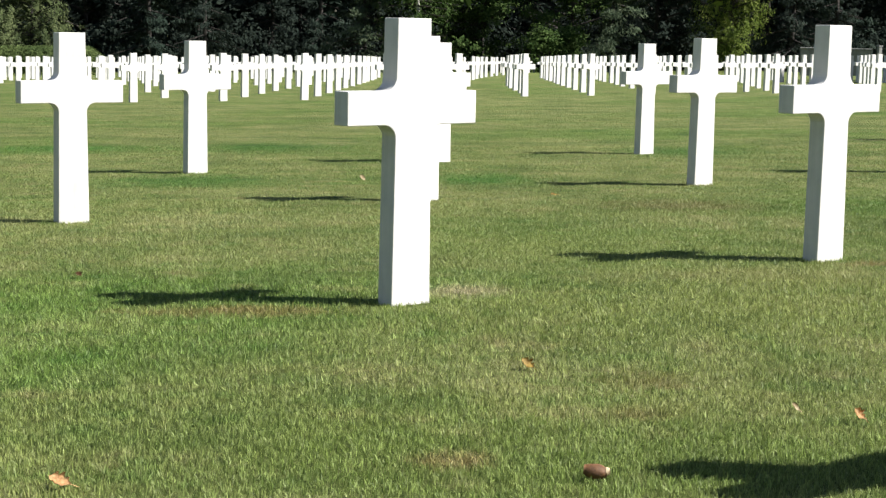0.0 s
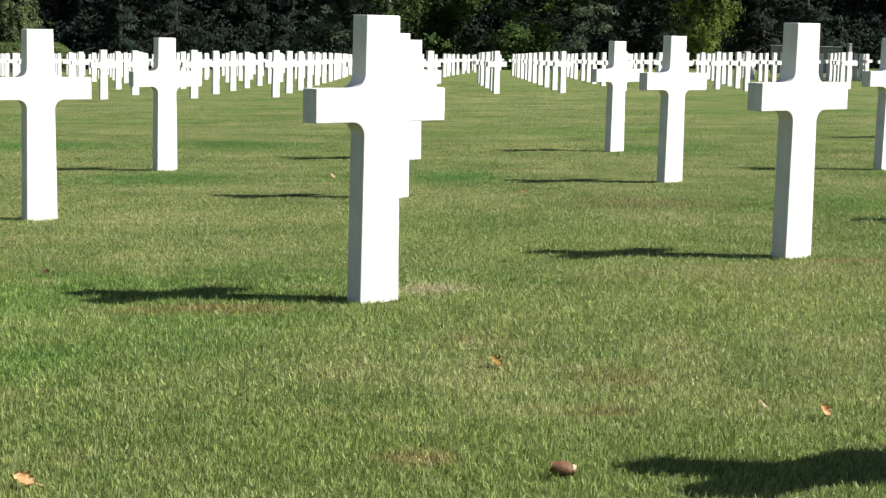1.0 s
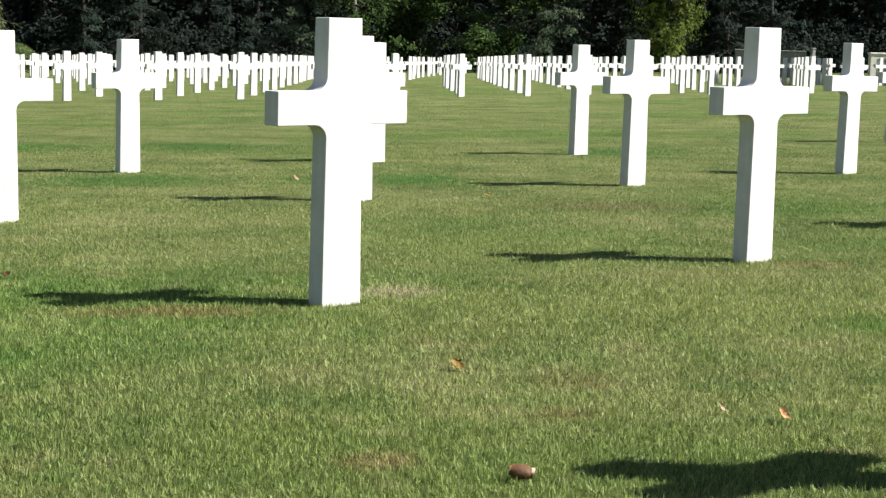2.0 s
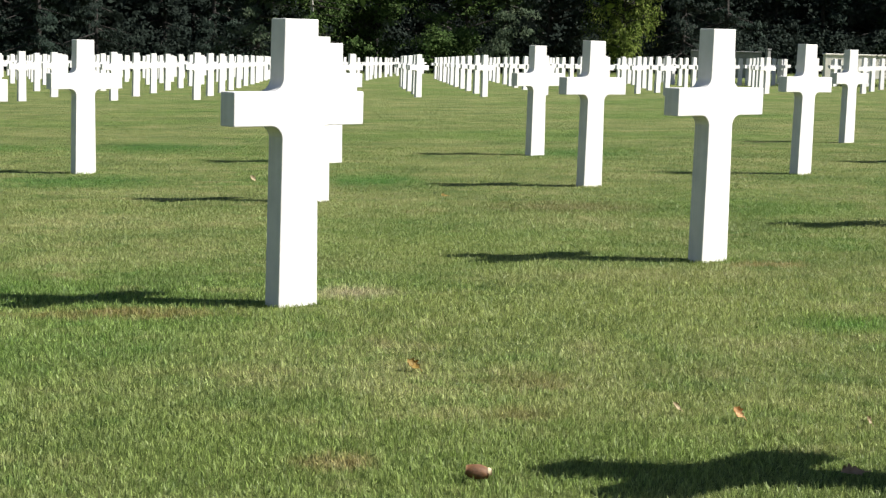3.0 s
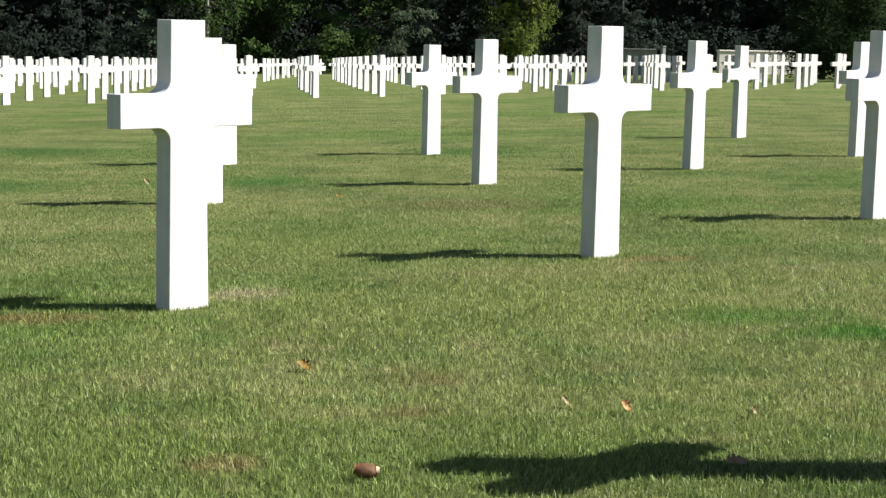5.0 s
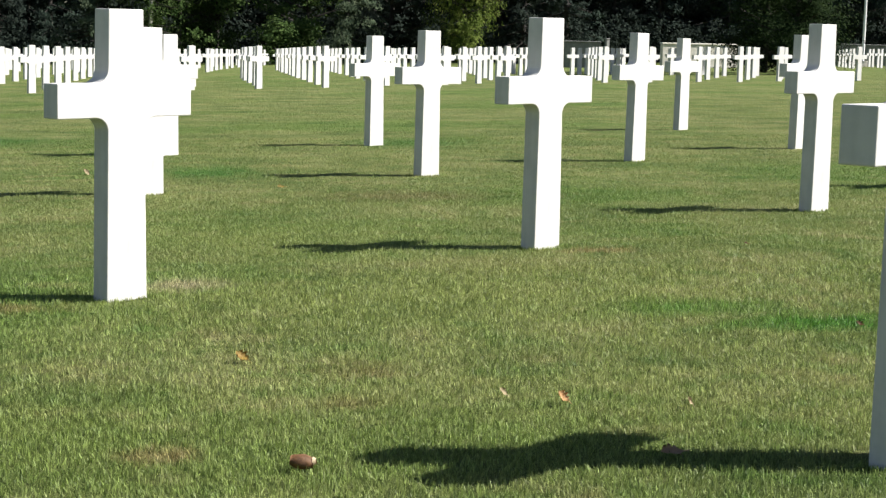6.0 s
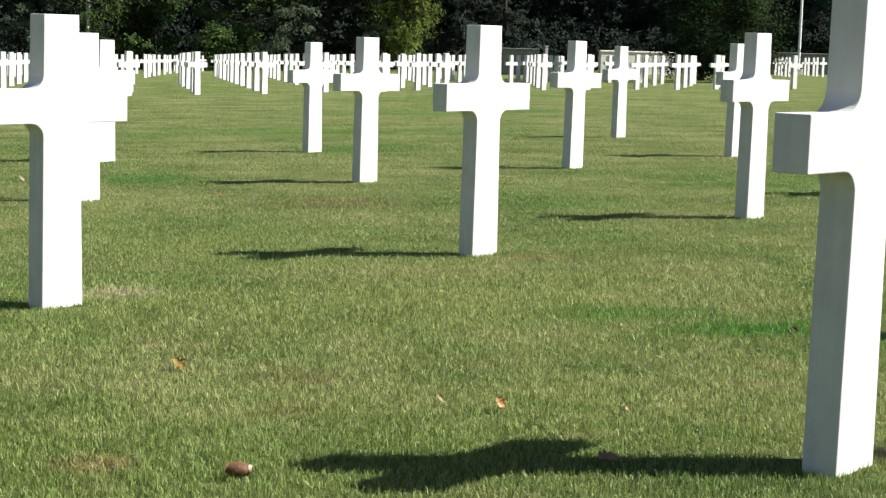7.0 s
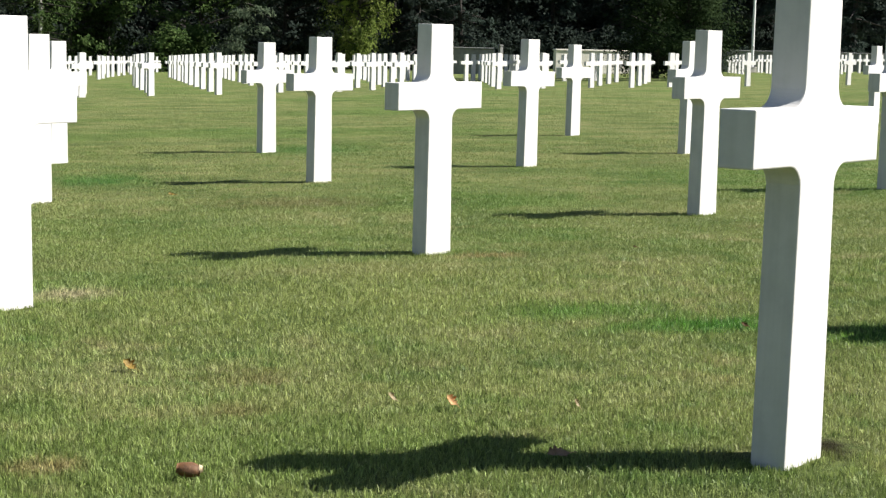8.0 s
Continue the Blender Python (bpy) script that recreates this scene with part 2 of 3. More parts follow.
def cross_mesh():
    def half(z):
        return 0.5 * (FOOT_W + (HEAD_W - FOOT_W) * z / CROSS_H)

    right = [(half(-0.08), -0.08), (half(ARM_LOW - COVE), ARM_LOW - COVE)]
    for k in range(1, 9):
        a = math.pi / 2 * k / 8
        right.append((half(ARM_LOW) + COVE * (1 - math.cos(a)), ARM_LOW - COVE * (1 - math.sin(a))))
    right += [(ARM / 2, ARM_LOW), (ARM / 2, ARM_HIGH)]
    for k in range(0, 9):
        a = math.pi / 2 * k / 8
        right.append((half(ARM_HIGH) + COVE * (1 - math.sin(a)), ARM_HIGH + COVE * (1 - math.cos(a))))
    right += [(half(CROSS_H), CROSS_H)]
    outline = right + [(-x, z) for x, z in reversed(right)]
    bm = bmesh.new()
    front = [bm.verts.new((x, -DEEP / 2, z)) for x, z in outline]
    face = bm.faces.new(front)
    back = bmesh.ops.extrude_face_region(bm, geom=[face])
    bmesh.ops.translate(bm, verts=[v for v in back["geom"] if isinstance(v, bmesh.types.BMVert)], vec=(0, DEEP, 0))
    bmesh.ops.recalc_face_normals(bm, faces=bm.faces)
    sharp = [e for e in bm.edges if len(e.link_faces) == 2 and e.calc_face_angle(0) > radians(40)]
    bmesh.ops.bevel(bm, geom=sharp, offset=0.0035, segments=2, profile=0.5, affect="EDGES")
    me = bpy.data.meshes.new("grave_cross")
    bm.to_mesh(me)
    bm.free()
    me.materials.append(M_MARBLE)
    return me


CROSS = tagged(new("grave_cross", cross_mesh()), "white marble Latin cross standing in mown grass", "grave marker", "rows of grave crosses")


STANDING = []


def cross_at(x, y, yaw, lean=0.0):
    STANDING.append(Matrix.Translation((x, y, ground_z(x, y))) @ Matrix.Rotation(radians(yaw), 4, "Z") @ Matrix.Rotation(radians(lean), 4, "Y"))


def raise_crosses():
    """The nearest three hundred as things of their own, those beyond as one mass."""
    rows = STANDING[:1] + sorted(STANDING[1:], key=lambda m: m.translation.y)
    CROSS.matrix_basis = rows[0]
    for m in rows[1:295]:
        made = copy_thing(CROSS, m)
        if m.translation.y < 4:
            tagged(made, "white marble Latin cross with bare soil at its foot")
    bm = bmesh.new()
    for m in rows[295:]:
        first = len(bm.verts)
        bm.from_mesh(CROSS.data)
        bm.verts.ensure_lookup_table()
        bmesh.ops.transform(bm, matrix=m, verts=bm.verts[first:])
    me = bpy.data.meshes.new("distant_crosses")
    bm.to_mesh(me)
    bm.free()
    me.materials.append(M_MARBLE)
    tagged(new("distant_crosses", me), "far ranks of white marble crosses before the wood", "grave markers", kind="stuff")


FEET = []


def build_crosses():
    # the near plot: x, y, turn, lean
    near = [
        (-0.164, 6.305, 39.3, -0.2), (-2.141, 9.507, 34.0, -0.3), (-2.075, 13.704, 36.5, -0.3), (1.887, 16.521, 36.5, -0.3),
        (1.831, 12.373, 35.7, 0.0), (1.716, 7.686, 38.2, -0.2), (3.795, 13.780, 37.5, 0.4), (5.823, 19.295, 37.0, -0.1),
        (3.657, 9.271, 37.0, 0.0), (1.669, 3.473, 39.3, 0.3), (-0.17, 10.98, 37.0, 0.0), (-0.10, 15.22, 37.0, 0.0),
        (5.80, 15.35, 37.0, 0.0), (5.585, 10.75, 37.0, 0.0), (10.87, 21.7, 37.0, 0.0), (3.62, 4.96, 38.0, 0.0),
    ]
    for x, y, yaw, lean in near:
        cross_at(x, y, yaw, lean)
        FEET.append((x, y, yaw))
    # the plot beyond the wide grass strip: its files fan out towards one end
    rng = random.Random(3)

    def file_of(x, y, turn, face, rows, step=4.15, bow=0.0):
        for k in range(rows):
            d = step * k
            cross_at(x + d * math.sin(radians(turn)) + bow * d * d + rng.uniform(-0.04, 0.04), y + d * math.cos(radians(turn)) + rng.uniform(-0.06, 0.06), face + rng.uniform(-2, 2), rng.uniform(-0.4, 0.4))

    for x, y, rows in ((-22.0, 66.0, 9), (-20.0, 64.5, 9), (-18.0, 63.5, 9), (-16.0, 62.5, 9), (-14.0, 60.0, 9), (-12.2, 54.8, 7), (-10.45, 51.6, 8), (-8.7, 48.4, 9), (-6.95, 36.9, 11), (-5.15, 37.9, 11), (-3.38, 38.9, 11), (-1.6, 40.2, 9), (0.12, 41.4, 4), (1.84, 42.6, 5)):
        file_of(x, y, -0.4 if x < -2.5 else 0.3, 35, rows)
    for x, y, rows, turn in ((3.58, 43.6, 11, 1.2), (5.4, 46.0, 11, 2.2), (7.1, 46.6, 10, 3.5), (8.8, 46.2, 9, 7.0), (8.45, 48.6, 9, 2.0), (10.5, 48.4, 8, 8.0)):
        file_of(x, y, turn, 34, rows)
    for x, y, turn, face, rows in ((12.3, 49.2, 12.0, 30, 6), (13.8, 49.6, 16.0, 30, 5), (15.5, 50.2, 21.4, 29, 4), (16.7, 49.8, 21.4, 28, 4), (18.2, 50.6, 21.4, 26, 3), (21.2, 51.5, 23.0, 22, 1), (25.2, 52.5, 23.0, 22, 1), (24.6, 53.6, 23.0, 22, 1)):
        file_of(x, y, turn, face, rows)
    for k in range(5):
        file_of(14.6 + 1.45 * k, 63.5 + 0.5 * k, 17.0, 29, 4)
    # a farther plot, bowed, that ends at the open lane
    for k in range(15):
        file_of(0.9 - 1.87 * k, 78.0 - 0.55 * k, 3.2, 34, 14 if k < 2 else 7, 4.0, 0.0013)
    # and the last one, before the long wall
    for k in range(7):
        file_of(35.8 + 1.8 * k, 88.0 - 0.3 * k, 18.0, 26, 5, 3.0)
    for k in range(7):
        file_of(10.2 + 1.9 * k, 74.0 + 0.8 * (k % 3), 15.0, 30, 3)


build_crosses()
raise_crosses()


# ---------------------------------------------------------------- trees
def limb(bm, a, b, r0, r1, sides=7):
    a, b = Vector(a), Vector(b)
    turn = (b - a).to_track_quat("Z", "Y").to_matrix()
    rings = []
    for p, r in ((a, r0), (b, r1)):
        rings.append([bm.verts.new(p + turn @ Vector((r * math.cos(2 * math.pi * k / sides), r * math.sin(2 * math.pi * k / sides), 0))) for k in range(sides)])
    for k in range(sides):
        bm.faces.new((rings[0][k], rings[0][(k + 1) % sides], rings[1][(k + 1) % sides], rings[1][k])).smooth = True


def tree(seed, kind, height, radius, low, leaf_mat, bark_mat, leaves, size, label):
    """A tree with a tapered trunk, limbs and a crown of single leaves hung round the twigs."""
    rng = np.random.default_rng(seed)
    root = new(kind)
    tagged(root, label, "tree", "trees at the wood's edge")
    bm = bmesh.new()
    steps, lean = 7, rng.normal(0, 0.02, 2)
    spine = [Vector((lean[0] * z * (1 + 0.3 * math.sin(z)), lean[1] * z, z)) for z in np.linspace(-0.3, height * 0.94, steps + 1)]
    base = 0.010 * height + 0.04
    for k in range(steps):
        limb(bm, spine[k], spine[k + 1], base * (1 - k / steps) + 0.02, base * (1 - (k + 1) / steps) + 0.02, 9)
    part("trunk", bm, bark_mat, root)
    bm = bmesh.new()
    tips = []
    conic = kind in ("fir_tree", "spruce_tree")
    for k in range(46 if conic else 38):
        u = (k + rng.uniform(0, 1)) / (46 if conic else 38)
        z = low + (height - low) * u ** 1.35
        ang = rng.uniform(0, 2 * math.pi)
        if conic:
            reach, rise = radius * (1 - z / height) * rng.uniform(0.75, 1.1) + 0.2, -0.25
        else:
            reach = radius * math.sin(math.pi * min(1, 0.30 + 0.66 * u)) * rng.uniform(0.6, 1.1)
            rise = 0.35 if kind != "birch_tree" else -0.1
        j = min(steps - 1, int((z + 0.3) / (height * 0.94 + 0.3) * steps))
        start = spine[j].lerp(spine[j + 1], 0.5)
        start.z = z
        end = start + Vector((math.cos(ang) * reach, math.sin(ang) * reach, rise * reach))
        limb(bm, start, end, 0.05 + 0.012 * reach, 0.012, 5)
        for q in np.linspace(0.12, 1.0, 7):
            tips.append((start.lerp(end, q), reach))
    tagged(part("branching", bm, M_BARK, root), kind="stuff")
    pts = np.array([p for p, _ in tips])
    hang = kind in ("birch_tree", "weeping_tree", "willow_tree")
    # sprays of leaves along the boughs, thick up to eye level, each spray with one facing
    per = 26
    weight = np.array([1.0 if p.z < 6.2 else 0.02 for p, _ in tips])
    pick = rng.choice(len(pts), leaves // per, p=weight / weight.sum())
    heart = pts[pick] + rng.normal(0, 0.34, (len(pick), 3)) * (0.6 if conic else 1.0)
    facing = unit(heart - np.array([0.0, 0.0, 1.0]) * (heart[:, 2:] - 0.5) + rng.normal(0, 0.25, heart.shape) + np.array([0, 0, 0.9]))
    body = rng.normal(0, 1, (len(pick), per, 3)) * np.array([0.26, 0.26, 0.13])
    if hang:
        body = rng.normal(0, 1, (len(pick), per, 3)) * np.array([0.12, 0.12, 0.10])
        body[:, :, 2] -= rng.exponential(0.55, body.shape[:2])
    if conic:
        body = rng.normal(0, 1, (len(pick), per, 3)) * np.array([0.22, 0.22, 0.08])
        body[:, :, 2] -= 0.5 * np.hypot(body[:, :, 0], body[:, :, 1])
    spray = (heart[:, None] + body).reshape(-1, 3)
    v, c = ribbon_leaves(rng, spray, 0.02, size, 1.8 if hang or conic else 0.3, np.repeat(facing, per, axis=0) * 1.2, 0.34 if hang or conic else 0.5, 0.22)
    # the high canopy, in larger sprays, that shades the wood
    high = np.array([p for p, _ in tips if p.z >= 5.6] or [p for p, _ in tips])
    top = high[rng.choice(len(high), leaves // 5)] + rng.normal(0, 0.45, (leaves // 5, 3))
    if height > 8:
        v2, c2 = ribbon_leaves(rng, top, 0.2, 0.34, 0.3, np.array([[0.0, 0.0, 0.7]]))
        v, c = np.concatenate([v, v2]), np.concatenate([c, c2 + len(v)])
    v[:, 2] = np.maximum(v[:, 2], 0.03)
    crown = fast_mesh("crown", v, c, 4, leaf_mat)
    crown.parent = root
    return root


def build_wood():
    kinds = [
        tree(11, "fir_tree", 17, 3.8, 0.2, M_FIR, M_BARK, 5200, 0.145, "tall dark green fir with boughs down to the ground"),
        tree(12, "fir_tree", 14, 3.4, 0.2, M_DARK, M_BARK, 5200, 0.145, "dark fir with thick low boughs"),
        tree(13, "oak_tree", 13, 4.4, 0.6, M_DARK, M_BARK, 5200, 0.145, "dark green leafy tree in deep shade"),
        tree(14, "oak_tree", 12, 4.0, 0.6, M_MID, M_BARK, 7000, 0.115, "green broad-leaved tree at the wood's edge"),
        tree(15, "birch_tree", 12, 3.0, 1.5, M_MID, M_BIRCH, 3200, 0.11, "birch with a pale trunk and hanging green twigs"),
        tree(16, "weeping_tree", 11, 2.6, 1.4, M_BRIGHT, M_BARK, 8000, 0.12, "tree with bright yellow-green hanging foliage"),
        tree(17, "bush", 3.0, 1.9, 0.1, M_MID, M_BARK, 5000, 0.12, "rounded green bush at the wood's edge"),
        tree(18, "yew_tree", 9, 2.3, 0.05, M_YEW, M_BARK, 30000, 0.055, "very dark broad yew with foliage down to the grass"),
        tree(19, "spruce_tree", 13, 3.4, 0.2, M_SPRUCE, M_BARK, 8000, 0.13, "grey-green spruce with layered hanging boughs"),
        tree(20, "willow_tree", 11, 3.0, 1.2, M_WILLOW, M_BARK, 9000, 0.12, "grey-green tree with long hanging twigs"),
    ]
    used = set()

    def put(k, x, y, turn=0.0):
        m = Matrix.Translation((x, y, ground_z(x, y))) @ Matrix.Rotation(turn, 4, "Z")
        if k in used:
            return copy_thing(kinds[k], m)
        used.add(k)
        kinds[k].matrix_basis = m
        return kinds[k]

    rng = random.Random(8)
    # trees that stand out
    put(7, 24.6, 66.5, 0.4)
    put(7, 25.2, 72.0, 2.4)
    put(9, -30.6, 113, 0.4)
    put(9, -28.2, 114, 1.7)
    put(0, -22.5, 126, 0.9)
    put(1, -18.6, 127.5, 2.9)
    put(8, -6.4, 123.0, 0.3)
    put(4, -2.6, 122.0, 1.0)
    put(3, -0.6, 125.5, 2.0)
    put(3, 2.2, 127.0, 4.0)
    put(6, 6.3, 121.5, 0.2)
    put(3, 8.9, 127.5, 5.2)
    put(8, 11.6, 123.0, 1.3)
    put(2, 15.2, 128.5, 2.3)
    put(5, 19.9, 122, 2.4)
    put(1, 25.0, 126, 5.0)
    put(0, 28.6, 127, 1.4)
    # four tall firs added only to shade the ranks to their left
    for x, y, turn in ((45.0, 127, 0.8), (49.5, 125, 2.0), (54.0, 123.5, 3.3), (58.5, 122, 5.1)):
        put(0, x, y, turn)
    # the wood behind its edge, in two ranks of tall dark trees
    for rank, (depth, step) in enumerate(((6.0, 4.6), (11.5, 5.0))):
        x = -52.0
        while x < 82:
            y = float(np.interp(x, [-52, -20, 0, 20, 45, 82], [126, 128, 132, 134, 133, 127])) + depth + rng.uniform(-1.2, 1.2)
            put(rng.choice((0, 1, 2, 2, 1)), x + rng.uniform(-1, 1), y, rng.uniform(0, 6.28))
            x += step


build_wood()


def build_undergrowth():
    """Low dark thicket added under the wood's edge to lift its blacks, and what closes the wood behind its last rank.
    """
    rng = np.random.default_rng(21)
    rims = []
    for n, near, deep, high, size in ((42000, 17.0, 3.0, 8.0, 0.52), (34000, 3.2, 2.4, 3.4, 0.16)):
        x = rng.uniform(-56, 86, n)
        y = np.interp(x, [-52, -20, 0, 20, 45, 82], [126, 128, 132, 134, 133, 127]) + near + rng.uniform(0, deep, n)
        top = high * (1.0 + 0.13 * np.sin(x * 0.7) + 0.22 * np.sin(x * 1.9 + 1) * np.sin(x * 0.31))
        z = ground_z(x, y) + rng.uniform(0, 1, n) * top
        v, c = ribbon_leaves(rng, np.stack([x, y, z], 1), 0.15, size, 0, np.array([[0.1, -0.8, 0.5]]), 0.45, 0.3)
        rims.append((v, c))
    v = np.concatenate([v for v, _ in rims])
    c = np.concatenate([rims[0][1], rims[1][1] + len(rims[0][0])])
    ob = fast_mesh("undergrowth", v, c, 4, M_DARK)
    tagged(ob, "dark thicket of bushes added under the trees", "undergrowth", kind="stuff")


build_undergrowth()


# ---------------------------------------------------------------- hedge, walls, flagpole
def build_hedge():
    root = tagged(new("hedge"), "low clipped green hedge with a rounded top", "hedge")
    rng = np.random.default_rng(5)
    n = 24000
    u = rng.uniform(0, 1, n)
    x = -46 + 24.8 * u
    a = rng.uniform(0, math.pi, n)
    end = np.clip((x + 21.2) / -1.6, 0, 1) ** 0.5
    y = 106 - np.cos(a) * 1.3 * end
    z = ground_z(x, y) + 1.78 * np.sin(a) ** 0.5 * end
    v, c = ribbon_leaves(rng, np.stack([x, y, z], 1), 0.03, 0.10, 0, np.stack([0 * a, -np.cos(a), np.sin(a)], 1) * 1.2)
    ob = fast_mesh("foliage", v, c, 4, M_HEDGE)
    ob.parent = root
    bm = bmesh.new()
    for k in range(18):
        px = -45 + 1.2 * k
        limb(bm, (px, 106, ground_z(px, 106) - 0.1), (px + 0.1, 106, ground_z(px, 106) + 1.0), 0.06, 0.03, 6)
    part("stems", bm, M_BARK, root)


build_hedge()


def block(bm, x0, x1, y0, y1, z0, z1, bevel=0.02):
    made = bmesh.ops.create_cube(bm, size=1)["verts"]
    for v in made:
        v.co = ((x0 + x1) / 2 + v.co.x * (x1 - x0), (y0 + y1) / 2 + v.co.y * (y1 - y0), (z0 + z1) / 2 + v.co.z * (z1 - z0))
    edges = {e for v in made for e in v.link_edges}
    bmesh.ops.bevel(bm, geom=list(edges), offset=bevel, segments=1, affect="EDGES")


def low_wall(x, y, length, height, turn, mat, label):
    root = tagged(new("stone_wall"), label, "wall")
    root.matrix_basis = Matrix.Translation((x, y, ground_z(x, y))) @ Matrix.Rotation(radians(turn), 4, "Z")
    bm = bmesh.new()
    block(bm, 0, length, -0.2, 0.2, -0.4, height - 0.1)
    part("body", bm, mat, root)
    bm = bmesh.new()
    block(bm, -0.04, length + 0.04, -0.25, 0.25, height - 0.097, height)
    part("coping", bm, mat, root)
    return root


def stone_post(x, y, height):
    root = tagged(new("stone_post"), "square shade-greyed stone post at the end of a wall", "post")
    root.matrix_basis = Matrix.Translation((x, y, ground_z(x, y))) @ Matrix.Rotation(radians(20), 4, "Z")
    bm = bmesh.new()
    block(bm, -0.11, 0.11, -0.11, 0.11, -0.3, height - 0.08)
    part("shaft", bm, M_SHADE_GREY, root)
    bm = bmesh.new()
    block(bm, -0.14, 0.14, -0.14, 0.14, height - 0.077, height)
    part("cap", bm, M_SHADE_GREY, root)


low_wall(20.0, 98.0, 4.0, 1.62, -14, M_SHADE_GREY, "low shade-greyed stone wall in the trees' shade")
stone_post(24.2, 96.7, 1.7)
low_wall(27.0, 95.0, 4.6, 1.45, 4, M_STONE, "low pale limestone wall in sunshine")
low_wall(40.0, 104.0, 26.0, 1.45, -13, M_SHADE_GREY, "long low shade-greyed stone wall before the wood")


def flagpole(x, y):
    root = tagged(new("flagpole"), "tall white painted metal flagpole", "flagpole")
    root.matrix_basis = Matrix.Translation((x, y, ground_z(x, y)))
    bm = bmesh.new()
    limb(bm, (0, 0, -0.2), (0, 0, 12), 0.095, 0.05, 14)
    part("pole", bm, M_POLE, root)
    bm = bmesh.new()
    block(bm, -0.35, 0.35, -0.35, 0.35, -0.1, 0.35, 0.03)
    part("plinth", bm, M_STONE, root)
    bm = bmesh.new()
    bmesh.ops.create_uvsphere(bm, u_segments=12, v_segments=8, radius=0.11, matrix=Matrix.Translation((0, 0, 12.08)))
    part("finial", bm, M_POLE, root)


flagpole(41.1, 99.6)


# ---------------------------------------------------------------- fallen leaves
def settle(ob, x, y, lift, turn, tip):
    """Lay a small thing on top of the grass."""
    k = 1 - lift / 0.92
    ob.matrix_basis = Matrix.Translation((x * k, y * k, ground_z(x, y) + lift)) @ Matrix.Rotation(radians(16), 4, "X") @ Matrix.Rotation(radians(turn), 4, "Z") @ Matrix.Rotation(radians(tip), 4, "X")


def fallen_leaf(x, y, length, turn, curl, mat, label, lift=0.020, tip=8):
    """A dry leaf: lobed outline, folded along its rib and curled, lying on the grass."""
    root = tagged(new("fallen_leaf"), label, "leaf", "fallen leaves on the lawn")
    bm = bmesh.new()
    n = 13
    rows = []
    for k in range(n):
        u = k / (n - 1)
        w = 0.40 * length * math.sin(math.pi * min(1, u * 0.96 + 0.03)) ** 0.8 * (1 + 0.34 * math.cos(u * 24))
        z = curl * length * (3 * (u - 0.5) ** 2)
        rows.append([bm.verts.new((s * w, (u - 0.5) * length, z + abs(s) ** 1.6 * w * (0.25 + curl) * (1 + 0.4 * math.sin(7 * u + 3 * s)))) for s in (-1, -0.5, 0, 0.5, 1)])
    for a, b in zip(rows, rows[1:]):
        for k in range(4):
            bm.faces.new((a[k], a[k + 1], b[k + 1], b[k])).smooth = True
    bmesh.ops.solidify(bm, geom=bm.faces[:], thickness=0.0012)
    part("blade", bm, mat, root)
    bm = bmesh.new()
    limb(bm, (0, -0.5 * length, curl * length * 0.75), (0.08 * length, -0.85 * length, curl * length * 0.5), 0.0011, 0.0008, 5)
    part("stalk", bm, mat, root)
    settle(root, x, y, lift, turn, tip)


def rolled_leaf(x, y, length, thick, turn, mat, label):
    """A dead leaf rolled into a fat spindle, its pale end showing."""
    root = tagged(new("fallen_leaf"), label, "leaf", "fallen leaves on the lawn")
    bm = bmesh.new()
    rings = []
    for k in range(12):
        u = k / 11
        r = 0.5 * thick * (0.30 + 0.70 * math.sin(math.pi * (0.08 + 0.84 * u)) ** 0.6)
        ring = []
        for j in range(15):
            a = 2 * math.pi * j / 14 * 1.02
            q = r * (1 + 0.10 * j / 14 + 0.05 * math.sin(5 * a + 9 * u))
            ring.append(bm.verts.new((q * math.cos(a), (u - 0.5) * length, q * math.sin(a) * 0.85)))
        rings.append(ring)
    for p, q in zip(rings, rings[1:]):
        for j in range(14):
            bm.faces.new((p[j], p[j + 1], q[j + 1], q[j])).smooth = True
    bm.faces.new(rings[0])
    bm.faces.new(list(reversed(rings[-1])))
    part("roll", bm, mat, root)
    bm = bmesh.new()
    limb(bm, (0, -0.46 * length, 0.1 * thick), (0, -0.60 * length, 0.14 * thick), 0.30 * thick, 0.20 * thick, 8)
    part("pale_end", bm, M_TAN, root, "pale cream broken end")
    settle(root, x, y, 0.024, turn, 4)


rolled_leaf(0.342, 3.700, 0.052, 0.036, 80, M_BROWN, "reddish-brown dead leaf rolled up on the grass")
fallen_leaf(0.246, 5.030, 0.048, 50, 0.25, M_GOLD, "small yellow fallen leaf on the grass", 0.018, 20)
fallen_leaf(1.073, 4.300, 0.038, 45, 0.35, M_LEAF, "small pale orange fallen leaf on the grass", 0.024, 30)
fallen_leaf(1.395, 4.210, 0.024, 55, 0.3, M_TAN, "cream dead leaf standing in the grass", 0.026, 50)
fallen_leaf(-0.840, 3.600, 0.052, 75, 0.15, M_LEAF, "pale orange fallen leaf on the grass", 0.022, 14)
fallen_leaf(1.190, 3.665, 0.054, 95, 0.02, M_UMBER, "brown dead leaf in the shade of a cross", 0.020, 2)
fallen_leaf(2.330, 5.340, 0.030, 30, 0.3, M_BROWN, "small dark brown leaf on the grass")
fallen_leaf(0.710, 11.50, 0.050, 100, 0.2, M_GOLD, "small yellow fallen leaf on the grass")
fallen_leaf(-0.690, 13.18, 0.060, 60, 0.2, M_TAN, "pale dead leaf on the grass", 0.02, 40)
fallen_leaf(-1.590, 7.20, 0.036, 30, 0.2, M_BROWN, "small dark brown leaf on the grass")
fallen_leaf(2.740, 7.74, 0.022, 70, 0.2, M_BROWN, "small dark brown leaf on the grass")
